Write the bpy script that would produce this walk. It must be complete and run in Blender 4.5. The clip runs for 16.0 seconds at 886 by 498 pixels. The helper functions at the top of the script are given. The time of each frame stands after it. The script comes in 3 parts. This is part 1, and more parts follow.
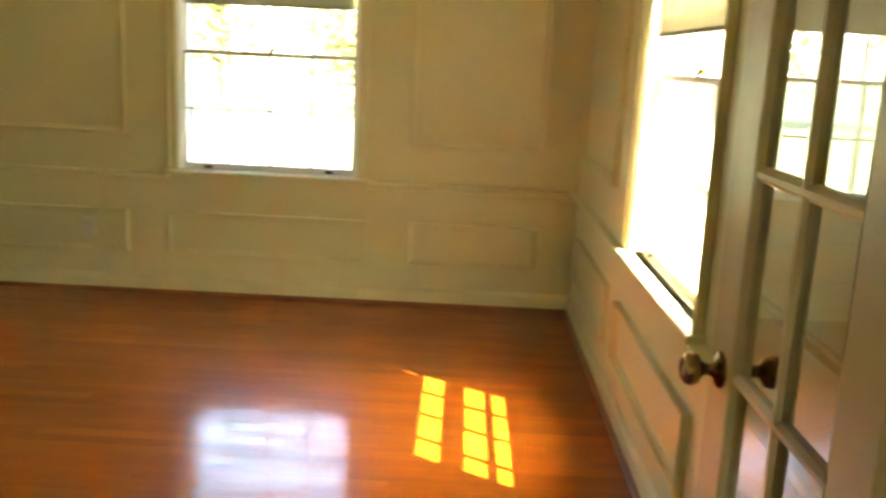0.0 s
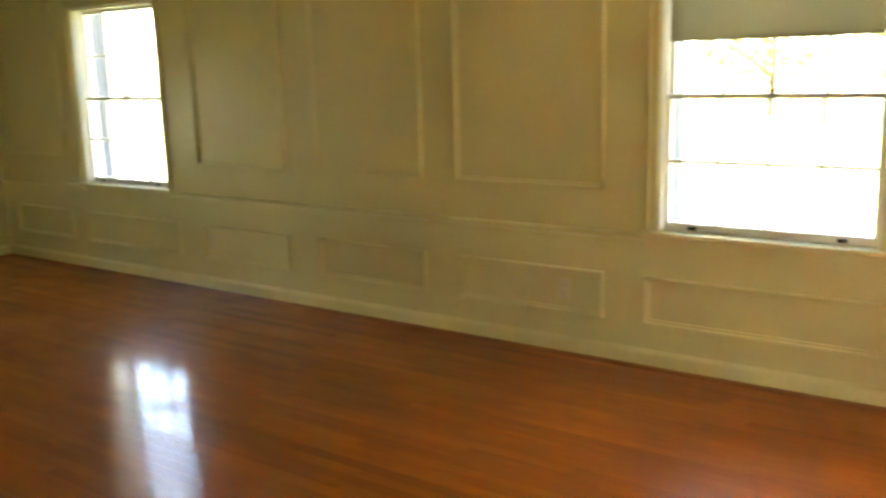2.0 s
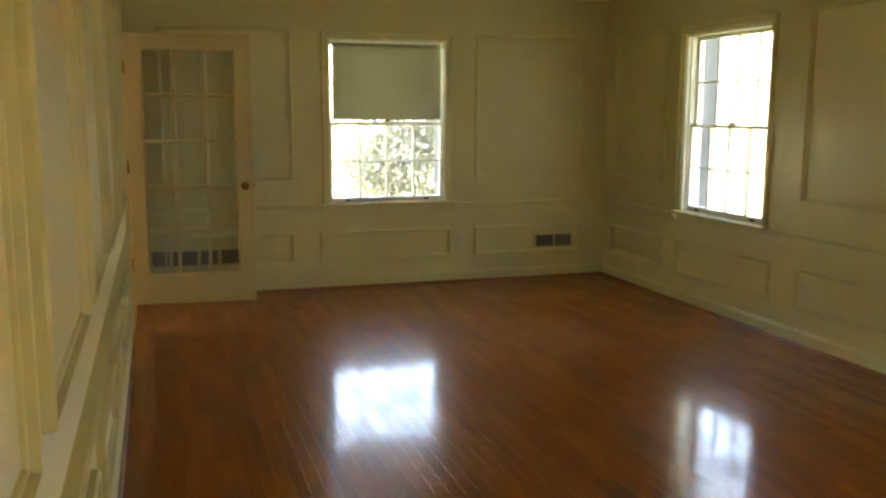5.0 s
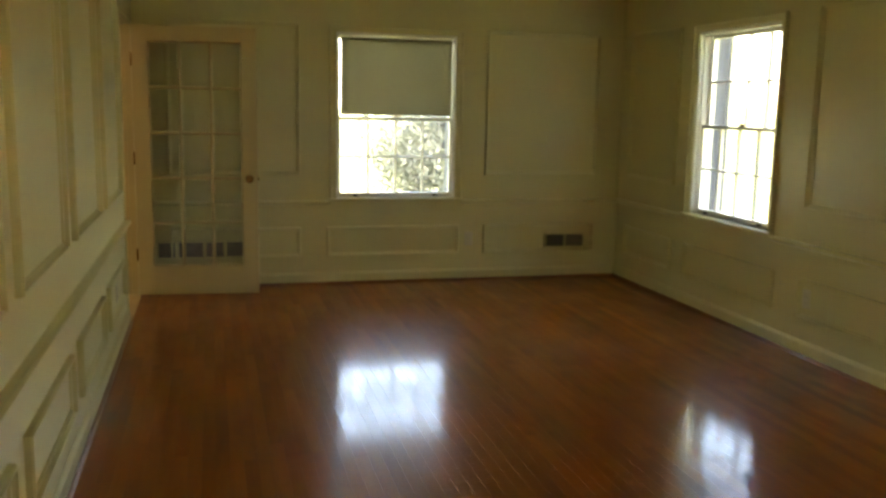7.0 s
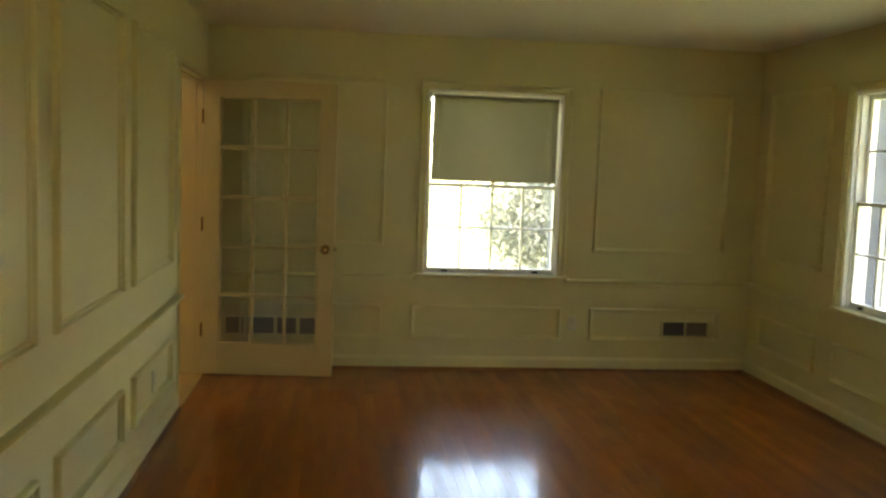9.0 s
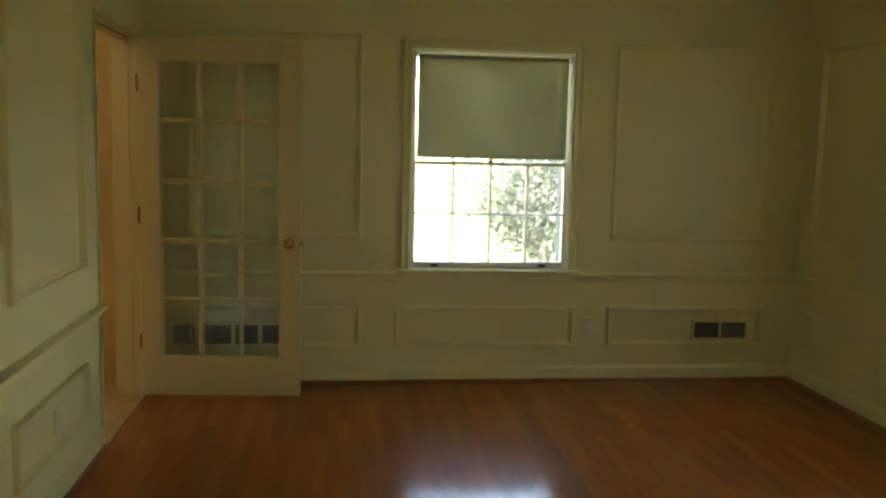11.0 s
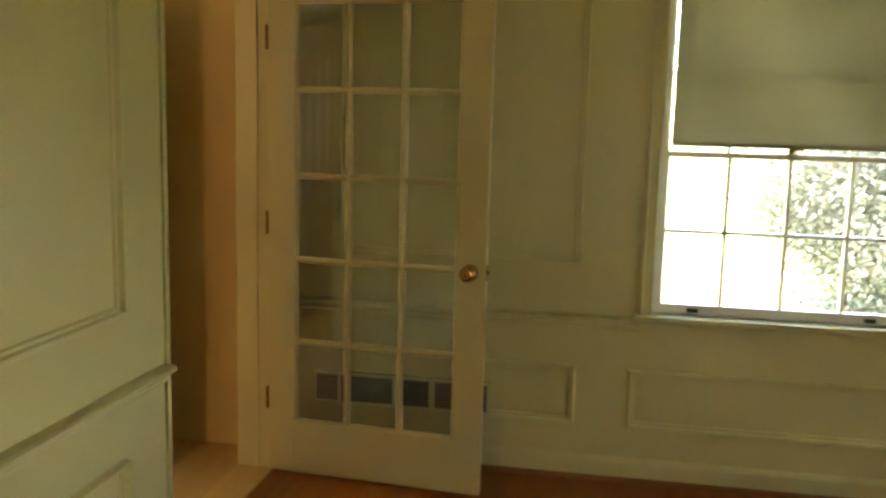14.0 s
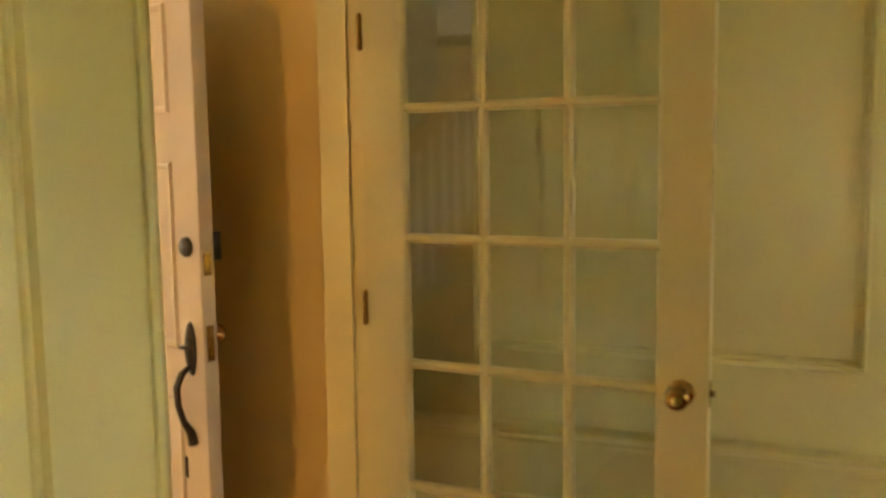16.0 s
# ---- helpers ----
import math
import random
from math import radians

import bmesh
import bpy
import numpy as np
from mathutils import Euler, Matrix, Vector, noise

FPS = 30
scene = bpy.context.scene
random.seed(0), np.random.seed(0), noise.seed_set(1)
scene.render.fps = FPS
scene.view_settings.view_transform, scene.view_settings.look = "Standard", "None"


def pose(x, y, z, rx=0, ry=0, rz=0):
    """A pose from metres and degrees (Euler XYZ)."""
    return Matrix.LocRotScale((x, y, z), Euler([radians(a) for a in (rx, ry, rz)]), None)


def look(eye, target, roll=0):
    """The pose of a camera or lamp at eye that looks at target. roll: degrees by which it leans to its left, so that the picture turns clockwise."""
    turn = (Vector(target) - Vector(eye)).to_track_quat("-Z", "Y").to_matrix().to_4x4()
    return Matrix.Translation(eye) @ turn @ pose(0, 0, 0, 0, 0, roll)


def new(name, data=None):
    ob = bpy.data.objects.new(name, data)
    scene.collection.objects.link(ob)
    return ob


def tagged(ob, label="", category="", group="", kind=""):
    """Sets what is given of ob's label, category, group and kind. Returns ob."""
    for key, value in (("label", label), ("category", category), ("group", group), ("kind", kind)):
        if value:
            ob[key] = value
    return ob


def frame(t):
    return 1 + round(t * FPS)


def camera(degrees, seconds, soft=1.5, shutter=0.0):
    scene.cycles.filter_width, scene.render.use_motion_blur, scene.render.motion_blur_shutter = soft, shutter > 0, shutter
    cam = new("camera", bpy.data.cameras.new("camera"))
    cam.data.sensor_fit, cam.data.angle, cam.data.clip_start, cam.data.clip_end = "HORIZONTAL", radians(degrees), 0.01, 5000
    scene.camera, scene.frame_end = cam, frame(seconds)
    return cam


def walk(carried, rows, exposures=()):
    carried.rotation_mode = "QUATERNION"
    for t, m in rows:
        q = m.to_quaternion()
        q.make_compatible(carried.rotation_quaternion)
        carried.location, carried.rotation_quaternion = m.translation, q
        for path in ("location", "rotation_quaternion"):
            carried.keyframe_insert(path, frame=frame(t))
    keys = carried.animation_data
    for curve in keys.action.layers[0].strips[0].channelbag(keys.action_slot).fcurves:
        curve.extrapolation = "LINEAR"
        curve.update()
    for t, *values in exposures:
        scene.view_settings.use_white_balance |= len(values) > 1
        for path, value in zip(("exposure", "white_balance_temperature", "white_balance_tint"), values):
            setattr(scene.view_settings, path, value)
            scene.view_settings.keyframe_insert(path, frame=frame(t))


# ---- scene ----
cam = camera(52.6, 16.0, soft=2.7, shutter=0.5)
PATH = [
    (0, (7.592, -0.896, 1.396), (7.562, 1.06, 0.978), 2.7),
    (0.5, (7.673, -0.809, 1.392), (7.336, 1.12, 0.984), 2.5),
    (1, (7.628, -0.42, 1.396), (7.039, 1.438, 0.946), 1.1),
    (1.5, (7.655, -0.187, 1.485), (6.756, 1.553, 1.076), -1.3),
    (2, (7.684, -0.063, 1.544), (6.54, 1.528, 1.142), -1.7),
    (2.5, (7.79, -0.004, 1.504), (6.379, 1.372, 1.167), -0.0),
    (3, (7.287, 0.285, 1.381), (5.655, 1.396, 1.061), 0.2),
    (3.5, (7.3, 0.337, 1.413), (5.556, 1.265, 1.106), 0.4),
    (4, (7.208, 0.197, 1.424), (5.403, 1.014, 1.153), -0.2),
    (4.5, (7.247, 0.175, 1.46), (5.378, 0.836, 1.195), -0.0),
    (6.8, (7.406, 0.557, 1.483), (5.506, 1.078, 1.137), 0.5),
    (7, (7.332, 0.569, 1.491), (5.421, 1.064, 1.173), 1.1),
    (7.5, (7.136, 0.643, 1.504), (5.202, 1.083, 1.249), 0.2),
    (8, (6.94, 0.758, 1.512), (4.996, 1.154, 1.257), 1.0),
    (8.5, (6.735, 0.871, 1.521), (4.763, 1.15, 1.341), 2.7),
    (9, (6.5, 0.954, 1.529), (4.522, 1.18, 1.336), 2.1),
    (9.2, (6.396, 0.989, 1.539), (4.421, 1.248, 1.355), 2.7),
    (11.5, (5.191, 1.22, 1.485), (3.218, 1.416, 1.216), 0.5),
    (12, (4.931, 1.368, 1.481), (2.951, 1.369, 1.202), 2.7),
    (12.5, (4.606, 1.359, 1.487), (2.627, 1.283, 1.204), 2.7),
    (13, (4.293, 1.364, 1.509), (2.316, 1.225, 1.24), 0.3),
    (13.5, (3.982, 1.359, 1.482), (2.012, 1.13, 1.224), 2.0),
    (14, (3.664, 1.317, 1.479), (1.713, 0.981, 1.192), 1.5),
    (14.5, (3.347, 1.244, 1.489), (1.4, 0.885, 1.204), 0.3),
    (15, (3.002, 1.23, 1.478), (1.064, 0.824, 1.195), 1.6),
    (15.5, (2.699, 1.196, 1.479), (0.818, 0.571, 1.211), 1.7),
    (16, (2.41, 1.061, 1.467), (0.553, 0.35, 1.25), -0.8),
]
EXPOSURES = [(0, 4.98, 7700, 14), (0.5, 4.63, 7600, 13), (1, 4.48, 7700, 13), (1.5, 4.78, 7700, 15), (2.5, 5.34, 8500, 19), (4, 5.08, 8600, 20), (5, 4.68, 8500, 18), (7, 4.38, 8600, 17), (9, 4.42, 8700, 16), (11.5, 4.36, 7800, 10), (12.3, 4.6, 7800, 12), (13, 4.59, 8000, 13), (14.5, 5.0, 9100, 19), (15.5, 5.45, 9800, 22), (16, 5.61, 10300, 22)]
walk(cam, [(t, look(eye, target, roll)) for t, eye, target, roll in PATH], EXPOSURES)

# ---- light ----
world = bpy.data.worlds.new("world")
scene.world = world
world.use_nodes = True
wn = world.node_tree.nodes
sky = wn.new("ShaderNodeTexSky")
sky.sky_type = "NISHITA"
sky.sun_disc = False
SUN_WAY = Vector((-0.53, 0.33, -1.0)).normalized()
sky.sun_elevation = math.asin(-SUN_WAY.z)
sky.sun_rotation = math.atan2(-SUN_WAY.x, -SUN_WAY.y)
wn["Background"].inputs["Strength"].default_value = 0.15
world.node_tree.links.new(sky.outputs["Color"], wn["Background"].inputs["Color"])

sun = new("sun", bpy.data.lights.new("sun", "SUN"))
sun.data.energy, sun.data.angle, sun.data.color = 3.4, radians(0.5), (1.0, 0.93, 0.82)
sun.matrix_world = look((20, -12, 30), Vector((20, -12, 30)) + SUN_WAY)


# ---- materials ----
def base_mat(name):
    m = bpy.data.materials.new(name)
    m.use_nodes = True
    nt = m.node_tree
    return m, nt, nt.nodes["Principled BSDF"]


def coords(nt, scale=(1, 1, 1), kind="Object"):
    tc = nt.nodes.new("ShaderNodeTexCoord")
    mp = nt.nodes.new("ShaderNodeMapping")
    mp.inputs["Scale"].default_value = scale
    nt.links.new(tc.outputs[kind], mp.inputs["Vector"])
    return mp.outputs["Vector"]


def noise_tex(nt, vec, scale, detail=4.0, rough=0.55):
    n = nt.nodes.new("ShaderNodeTexNoise")
    n.inputs["Scale"].default_value = scale
    n.inputs["Detail"].default_value = detail
    n.inputs["Roughness"].default_value = rough
    if vec is not None:
        nt.links.new(vec, n.inputs["Vector"])
    return n.outputs["Fac"]


def ramp(nt, fac, stops):
    r = nt.nodes.new("ShaderNodeValToRGB")
    while len(r.color_ramp.elements) < len(stops):
        r.color_ramp.elements.new(0.5)
    for e, (p, c) in zip(r.color_ramp.elements, stops):
        e.position, e.color = p, (*c, 1)
    nt.links.new(fac, r.inputs["Fac"])
    return r.outputs["Color"]


def mix(nt, a, b, fac, how="MIX"):
    n = nt.nodes.new("ShaderNodeMix")
    n.data_type, n.blend_type = "RGBA", how
    for sock, v in ((n.inputs[0], fac), (n.inputs[6], a), (n.inputs[7], b)):
        if isinstance(v, bpy.types.NodeSocket):
            nt.links.new(v, sock)
        elif isinstance(v, tuple):
            sock.default_value = (*v, 1)
        else:
            sock.default_value = v
    return n.outputs[2]


def bump(nt, bsdf, height, strength, dist=0.002):
    b = nt.nodes.new("ShaderNodeBump")
    b.inputs["Strength"].default_value, b.inputs["Distance"].default_value = strength, dist
    nt.links.new(height, b.inputs["Height"])
    nt.links.new(b.outputs["Normal"], bsdf.inputs["Normal"])


def ranged(nt, fac, lo, hi):
    n = nt.nodes.new("ShaderNodeMapRange")
    n.inputs["To Min"].default_value, n.inputs["To Max"].default_value = lo, hi
    nt.links.new(fac, n.inputs["Value"])
    return n.outputs["Result"]


def paint(name, colour, rough=0.5, var=0.06, grain=0.012):
    m, nt, b = base_mat(name)
    v = coords(nt)
    big = noise_tex(nt, v, 1.3, 3)
    fine = noise_tex(nt, v, 55, 3)
    dark = tuple(c * (1 - var) for c in colour)
    lite = tuple(min(1, c * (1 + var * 0.6)) for c in colour)
    col = ramp(nt, big, [(0.3, dark), (0.7, lite)])
    scuff = noise_tex(nt, v, 9, 6, 0.7)
    col2 = mix(nt, col, tuple(c * 0.86 for c in colour), ranged(nt, scuff, -1.3, 1.0))
    nt.links.new(col2, b.inputs["Base Color"])
    nt.links.new(ranged(nt, fine, rough - 0.02, rough + 0.05), b.inputs["Roughness"])
    bump(nt, b, noise_tex(nt, v, 160, 2), grain, 0.0012)
    return m


WALL = paint("cream_wall_paint", (0.63, 0.57, 0.275), 0.34, 0.04)
TRIM = paint("cream_trim_gloss", (0.64, 0.58, 0.285), 0.36, 0.05)
DOORP = paint("ivory_door_paint", (0.55, 0.43, 0.20), 0.36, 0.05)
WHITE = paint("white_window_paint", (0.83, 0.80, 0.68), 0.35, 0.05)
CEIL = paint("ceiling_paint", (0.79, 0.76, 0.62), 0.75, 0.04)
HALLP = paint("hall_wall_paint", (0.64, 0.43, 0.18), 0.55, 0.05)
STAIRW = paint("white_stair_paint", (0.80, 0.77, 0.68), 0.4, 0.05)
PINKP = paint("pale_pink_door_paint", (0.49, 0.37, 0.28), 0.4, 0.06)
# brick reveals; their blue-grey shade is put into this dark colour
REVEAL_SHADE = paint("shaded_outer_reveal", (0.10, 0.105, 0.12), 0.8, 0.2)
SIDING = paint("outer_wall_paint", (0.7, 0.68, 0.62), 0.6, 0.06)


def wood(name, c1, c2, c3, rough, along=(1, 1, 1), grain=1.0, coat=0.0, island=False):
    m, nt, b = base_mat(name)
    info = nt.nodes.new("ShaderNodeObjectInfo")
    geo = nt.nodes.new("ShaderNodeNewGeometry")
    rnd = geo.outputs["Random Per Island"] if island else info.outputs["Random"]
    tc = nt.nodes.new("ShaderNodeTexCoord")
    shift = nt.nodes.new("ShaderNodeVectorMath")
    shift.operation = "MULTIPLY_ADD"
    comb = nt.nodes.new("ShaderNodeCombineXYZ")
    for k in range(3):
        nt.links.new(rnd, comb.inputs[k])
    nt.links.new(comb.outputs[0], shift.inputs[0])
    shift.inputs[1].default_value = (17, 31, 11)
    nt.links.new(tc.outputs["Object"], shift.inputs[2])
    mp = nt.nodes.new("ShaderNodeMapping")
    mp.inputs["Scale"].default_value = along
    nt.links.new(shift.outputs[0], mp.inputs["Vector"])
    v = mp.outputs["Vector"]
    g = noise_tex(nt, v, 9 * grain, 7, 0.62)
    f = noise_tex(nt, v, 34 * grain, 4, 0.7)
    col = ramp(nt, g, [(0.28, c1), (0.52, c2), (0.74, c3)])
    tone = ramp(nt, rnd, [(0.0, (0.86, 0.84, 0.82)), (0.5, (1, 1, 1)), (1.0, (1.10, 1.10, 1.09))])
    col = mix(nt, col, tone, 1.0, "MULTIPLY")
    patch = ramp(nt, noise_tex(nt, coords(nt, (0.6, 1, 1)), 1.6, 4, 0.6), [(0.3, (0.76, 0.73, 0.70)), (0.7, (1.15, 1.15, 1.15))])
    col = mix(nt, col, patch, 1.0 if island else 0.0, "MULTIPLY")
    nt.links.new(col, b.inputs["Base Color"])
    worn = noise_tex(nt, coords(nt, (1, 1, 1)), 2.2, 5, 0.6)
    nt.links.new(ranged(nt, worn, rough - 0.02, rough + 0.03), b.inputs["Roughness"])
    b.inputs["Coat Weight"].default_value = coat
    b.inputs["Coat Roughness"].default_value = 0.11
    if coat:
        # slow waves of a sanded and waxed floor
        wv = noise_tex(nt, coords(nt, (0.5, 1, 1)), 11.0, 3, 0.55)
        bump(nt, b, wv, 0.75, 0.0020)
        # finish worn thin in patches
        thinned = nt.nodes.new("ShaderNodeMapRange")
        thinned.inputs["From Min"].default_value, thinned.inputs["From Max"].default_value = 0.36, 0.62
        thinned.inputs["To Min"].default_value, thinned.inputs["To Max"].default_value = coat * 0.45, min(1.0, coat * 1.3)
        nt.links.new(noise_tex(nt, coords(nt, (0.8, 1, 1), "Object"), 2.4, 6, 0.62), thinned.inputs["Value"])
        nt.links.new(thinned.outputs["Result"], b.inputs["Coat Weight"])
        nt.links.new(b.inputs["Normal"].links[0].from_socket, b.inputs["Coat Normal"])
        b.inputs["Specular IOR Level"].default_value = 0.10
    else:
        bump(nt, b, f, 0.08, 0.001)
    return m


FLOOR = wood("oak_floor_boards", (0.26, 0.060, 0.005), (0.34, 0.083, 0.007), (0.41, 0.109, 0.010), 0.36, (0.14, 1.0, 1.0), 0.8, 0.8)
FLOORJ = wood("oak_floor_rest", (0.26, 0.060, 0.005), (0.34, 0.083, 0.007), (0.41, 0.109, 0.010), 0.36, (0.14, 1.0, 1.0), 0.8, 0.8, island=True)
SHOE = wood("stained_shoe_strip", (0.16, 0.05, 0.013), (0.26, 0.09, 0.022), (0.34, 0.13, 0.035), 0.3, (0.3, 1.5, 1.5))
RAILW = wood("dark_rail_wood", (0.07, 0.03, 0.012), (0.12, 0.05, 0.02), (0.17, 0.075, 0.03), 0.35, (0.3, 1.5, 1.5))
HALLF = wood("pale_hall_floor", (0.40, 0.22, 0.075), (0.48, 0.28, 0.10), (0.56, 0.34, 0.13), 0.4, (0.4, 1.2, 1.2))
BARK = wood("tree_bark", (0.05, 0.035, 0.025), (0.09, 0.065, 0.045), (0.14, 0.1, 0.075), 0.9, (1, 1, 0.25), 1.5)


def metal(name, colour, rough):
    m, nt, b = base_mat(name)
    v = coords(nt)
    b.inputs["Metallic"].default_value = 1.0
    col = ramp(nt, noise_tex(nt, v, 60, 5), [(0.3, tuple(c * 0.55 for c in colour)), (0.65, colour)])
    nt.links.new(col, b.inputs["Base Color"])
    nt.links.new(ranged(nt, noise_tex(nt, v, 30, 3), rough - 0.08, rough + 0.15), b.inputs["Roughness"])
    return m


BRASS = metal("aged_brass", (0.44, 0.25, 0.08), 0.18)
BRONZE = metal("dark_bronze", (0.07, 0.055, 0.045), 0.45)
STEEL = metal("dull_steel", (0.45, 0.44, 0.42), 0.4)


def plain(name, colour, rough=0.6, var=0.15, scale=12):
    m, nt, b = base_mat(name)
    v = coords(nt)
    col = ramp(nt, noise_tex(nt, v, scale, 5), [(0.3, tuple(c * (1 - var) for c in colour)), (0.7, tuple(min(1, c * (1 + var)) for c in colour))])
    nt.links.new(col, b.inputs["Base Color"])
    b.inputs["Roughness"].default_value = rough
    bump(nt, b, noise_tex(nt, v, scale * 8, 2), 0.15, 0.002)
    return m


VENTD = plain("dark_grille", (0.11, 0.10, 0.08), 0.5)
VENTM = plain("brown_grey_grille", (0.25, 0.205, 0.16), 0.5)
VENTB = plain("dusty_vent_box", (0.09, 0.075, 0.06), 0.8)
VENTL = plain("tan_grille", (0.30, 0.25, 0.17), 0.5)
SUBF = plain("dark_gap", (0.03, 0.015, 0.008), 0.8)
PLATE = plain("ivory_plastic", (0.60, 0.55, 0.39), 0.4, 0.05)
SLOT = plain("slot_black", (0.02, 0.02, 0.02), 0.6)
GRASS = plain("lawn", (0.17, 0.20, 0.09), 0.9, 0.35, 2.0)
PLANKW = plain("weathered_fence_wood", (0.42, 0.33, 0.25), 0.8, 0.2, 6)


def cloth():
    m, nt, b = base_mat("grey_shade_cloth")
    v = coords(nt)
    w = nt.nodes.new("ShaderNodeTexWave")
    w.inputs["Scale"].default_value = 220
    nt.links.new(v, w.inputs["Vector"])
    col = ramp(nt, noise_tex(nt, v, 2.0, 4), [(0.3, (0.30, 0.275, 0.185)), (0.7, (0.33, 0.30, 0.20))])
    nt.links.new(col, b.inputs["Base Color"])
    b.inputs["Roughness"].default_value = 0.85
    bump(nt, b, w.outputs["Fac"], 0.08, 0.0006)
    return m


CLOTH = cloth()


def glass():
    m, nt, b = base_mat("window_glass")
    b.inputs["Base Color"].default_value = (0.97, 0.99, 0.97, 1)
    b.inputs["Roughness"].default_value = 0.0
    b.inputs["IOR"].default_value = 1.52
    b.inputs["Transmission Weight"].default_value = 1.0
    return m


GLASS = glass()


def leafmat(name, colour, thin_share):
    m, nt, b = base_mat(name)
    geo = nt.nodes.new("ShaderNodeNewGeometry")
    col = ramp(nt, geo.outputs["Random Per Island"], [(0.0, tuple(c * 0.6 for c in colour)), (0.6, colour), (1.0, tuple(min(1, c * 1.6) for c in colour))])
    nt.links.new(col, b.inputs["Base Color"])
    b.inputs["Roughness"].default_value = 0.5
    thin = nt.nodes.new("ShaderNodeBsdfTranslucent")
    both = nt.nodes.new("ShaderNodeMixShader")
    both.inputs[0].default_value = thin_share
    nt.links.new(col, thin.inputs["Color"])
    nt.links.new(b.outputs[0], both.inputs[1])
    nt.links.new(thin.outputs[0], both.inputs[2])
    nt.links.new(both.outputs[0], nt.nodes["Material Output"].inputs["Surface"])
    return m


LEAF = leafmat("green_leaves", (0.095, 0.115, 0.105), 0.35)
LEAF2 = leafmat("yellow_green_leaves", (0.30, 0.30, 0.13), 0.6)


# ---- mesh helpers ----
def mesh_ob(name, bm, material, parent=None, label=""):
    bmesh.ops.recalc_face_normals(bm, faces=bm.faces[:])
    me = bpy.data.meshes.new(name)
    bm.to_mesh(me)
    bm.free()
    me.materials.append(material)
    ob = new(name, me)
    if parent is not None:
        ob.parent = parent
    if label:
        ob["label"] = label
    return ob


def part(name, bm, material, parent, label=""):
    return mesh_ob(name, bm, material, parent, label)


def smooth(ob):
    for p in ob.data.polygons:
        p.use_smooth = True
    return ob


def box(bm, x0, x1, y0, y1, z0, z1, bev=0.0):
    vs = [bm.verts.new((x, y, z)) for x in (x0, x1) for y in (y0, y1) for z in (z0, z1)]
    fs = [bm.faces.new([vs[i] for i in f]) for f in ((0, 1, 3, 2), (4, 6, 7, 5), (0, 4, 5, 1), (2, 3, 7, 6), (0, 2, 6, 4), (1, 5, 7, 3))]
    if bev > 0:
        es = list({e for f in fs for e in f.edges})
        bmesh.ops.bevel(bm, geom=es, offset=bev, segments=2, affect="EDGES", profile=0.5)
    return vs


def boxed(*a, **k):
    bm = bmesh.new()
    box(bm, *a, **k)
    return bm


def sweep_line(prof, x0, x1):
    """A profile of (y, z) drawn along x."""
    bm = bmesh.new()
    a = [bm.verts.new((x0, y, z)) for y, z in prof]
    b = [bm.verts.new((x1, y, z)) for y, z in prof]
    n = len(prof)
    for i in range(n):
        j = (i + 1) % n
        bm.faces.new((a[i], a[j], b[j], b[i]))
    bm.faces.new(a)
    bm.faces.new(b[::-1])
    return bm


def sweep_rect(prof, x0, x1, z0, z1):
    """A mitred moulding round a rectangle; profile of (inset, y)."""
    bm = bmesh.new()
    rings = []
    for d, y in prof:
        rings.append([bm.verts.new((x, y, z)) for x, z in ((x0 + d, z0 + d), (x1 - d, z0 + d), (x1 - d, z1 - d), (x0 + d, z1 - d))])
    for r, s in zip(rings, rings[1:]):
        for i in range(4):
            j = (i + 1) % 4
            bm.faces.new((r[i], r[j], s[j], s[i]))
    return bm


def lathe(prof, seg=20, axis="Z"):
    """A turned shape from (radius, height)."""
    bm = bmesh.new()
    rings = []
    for r, h in prof:
        ring = []
        for i in range(seg):
            a = 2 * math.pi * i / seg
            p = (r * math.cos(a), r * math.sin(a), h)
            if axis == "Y":
                p = (p[0], p[2], p[1])
            ring.append(bm.verts.new(p))
        rings.append(ring)
    for r, s in zip(rings, rings[1:]):
        for i in range(seg):
            j = (i + 1) % seg
            bm.faces.new((r[i], r[j], s[j], s[i]))
    bm.faces.new(rings[0])
    bm.faces.new(rings[-1])
    return bm


def tube(points, radii, seg=10):
    bm = bmesh.new()
    rings = []
    pts = [Vector(p) for p in points]
    for i, p in enumerate(pts):
        d = (pts[min(i + 1, len(pts) - 1)] - pts[max(i - 1, 0)]).normalized()
        a = d.orthogonal().normalized() if i == 0 else (a - d * a.dot(d)).normalized()
        b = d.cross(a)
        rings.append([bm.verts.new(p + (a * math.cos(t) + b * math.sin(t)) * radii[i]) for t in [2 * math.pi * k / seg for k in range(seg)]])
    for r, s in zip(rings, rings[1:]):
        for i in range(seg):
            j = (i + 1) % seg
            bm.faces.new((r[i], r[j], s[j], s[i]))
    bm.faces.new(rings[0])
    bm.faces.new(rings[-1])
    return bm


def moved(bm, m):
    bmesh.ops.transform(bm, matrix=m, verts=bm.verts[:])
    return bm


def thing(name, m, label, category, group="", kind=""):
    ob = new(name)
    ob.matrix_world = m
    ob.empty_display_size = 0.1
    return tagged(ob, label, category, group, kind)


# ---- plan ----
NY, EX, CZ = 4.07, 8.25, 2.43      # north wall, east wall, ceiling
T_OUT, T_IN = 0.22, 0.13           # thickness of outer and inner walls
WZ0, WZ1, WW = 0.715, 2.05, 1.0   # window opening
D0, D1 = 0.203, 1.100              # hall doorway along the south wall
G0, G1 = 6.875, 8.095              # entry doorway along the south wall
DH = 2.05
W_Y, E_Y, N1_X, N2_X = 2.055, 1.93, 6.515, 1.755


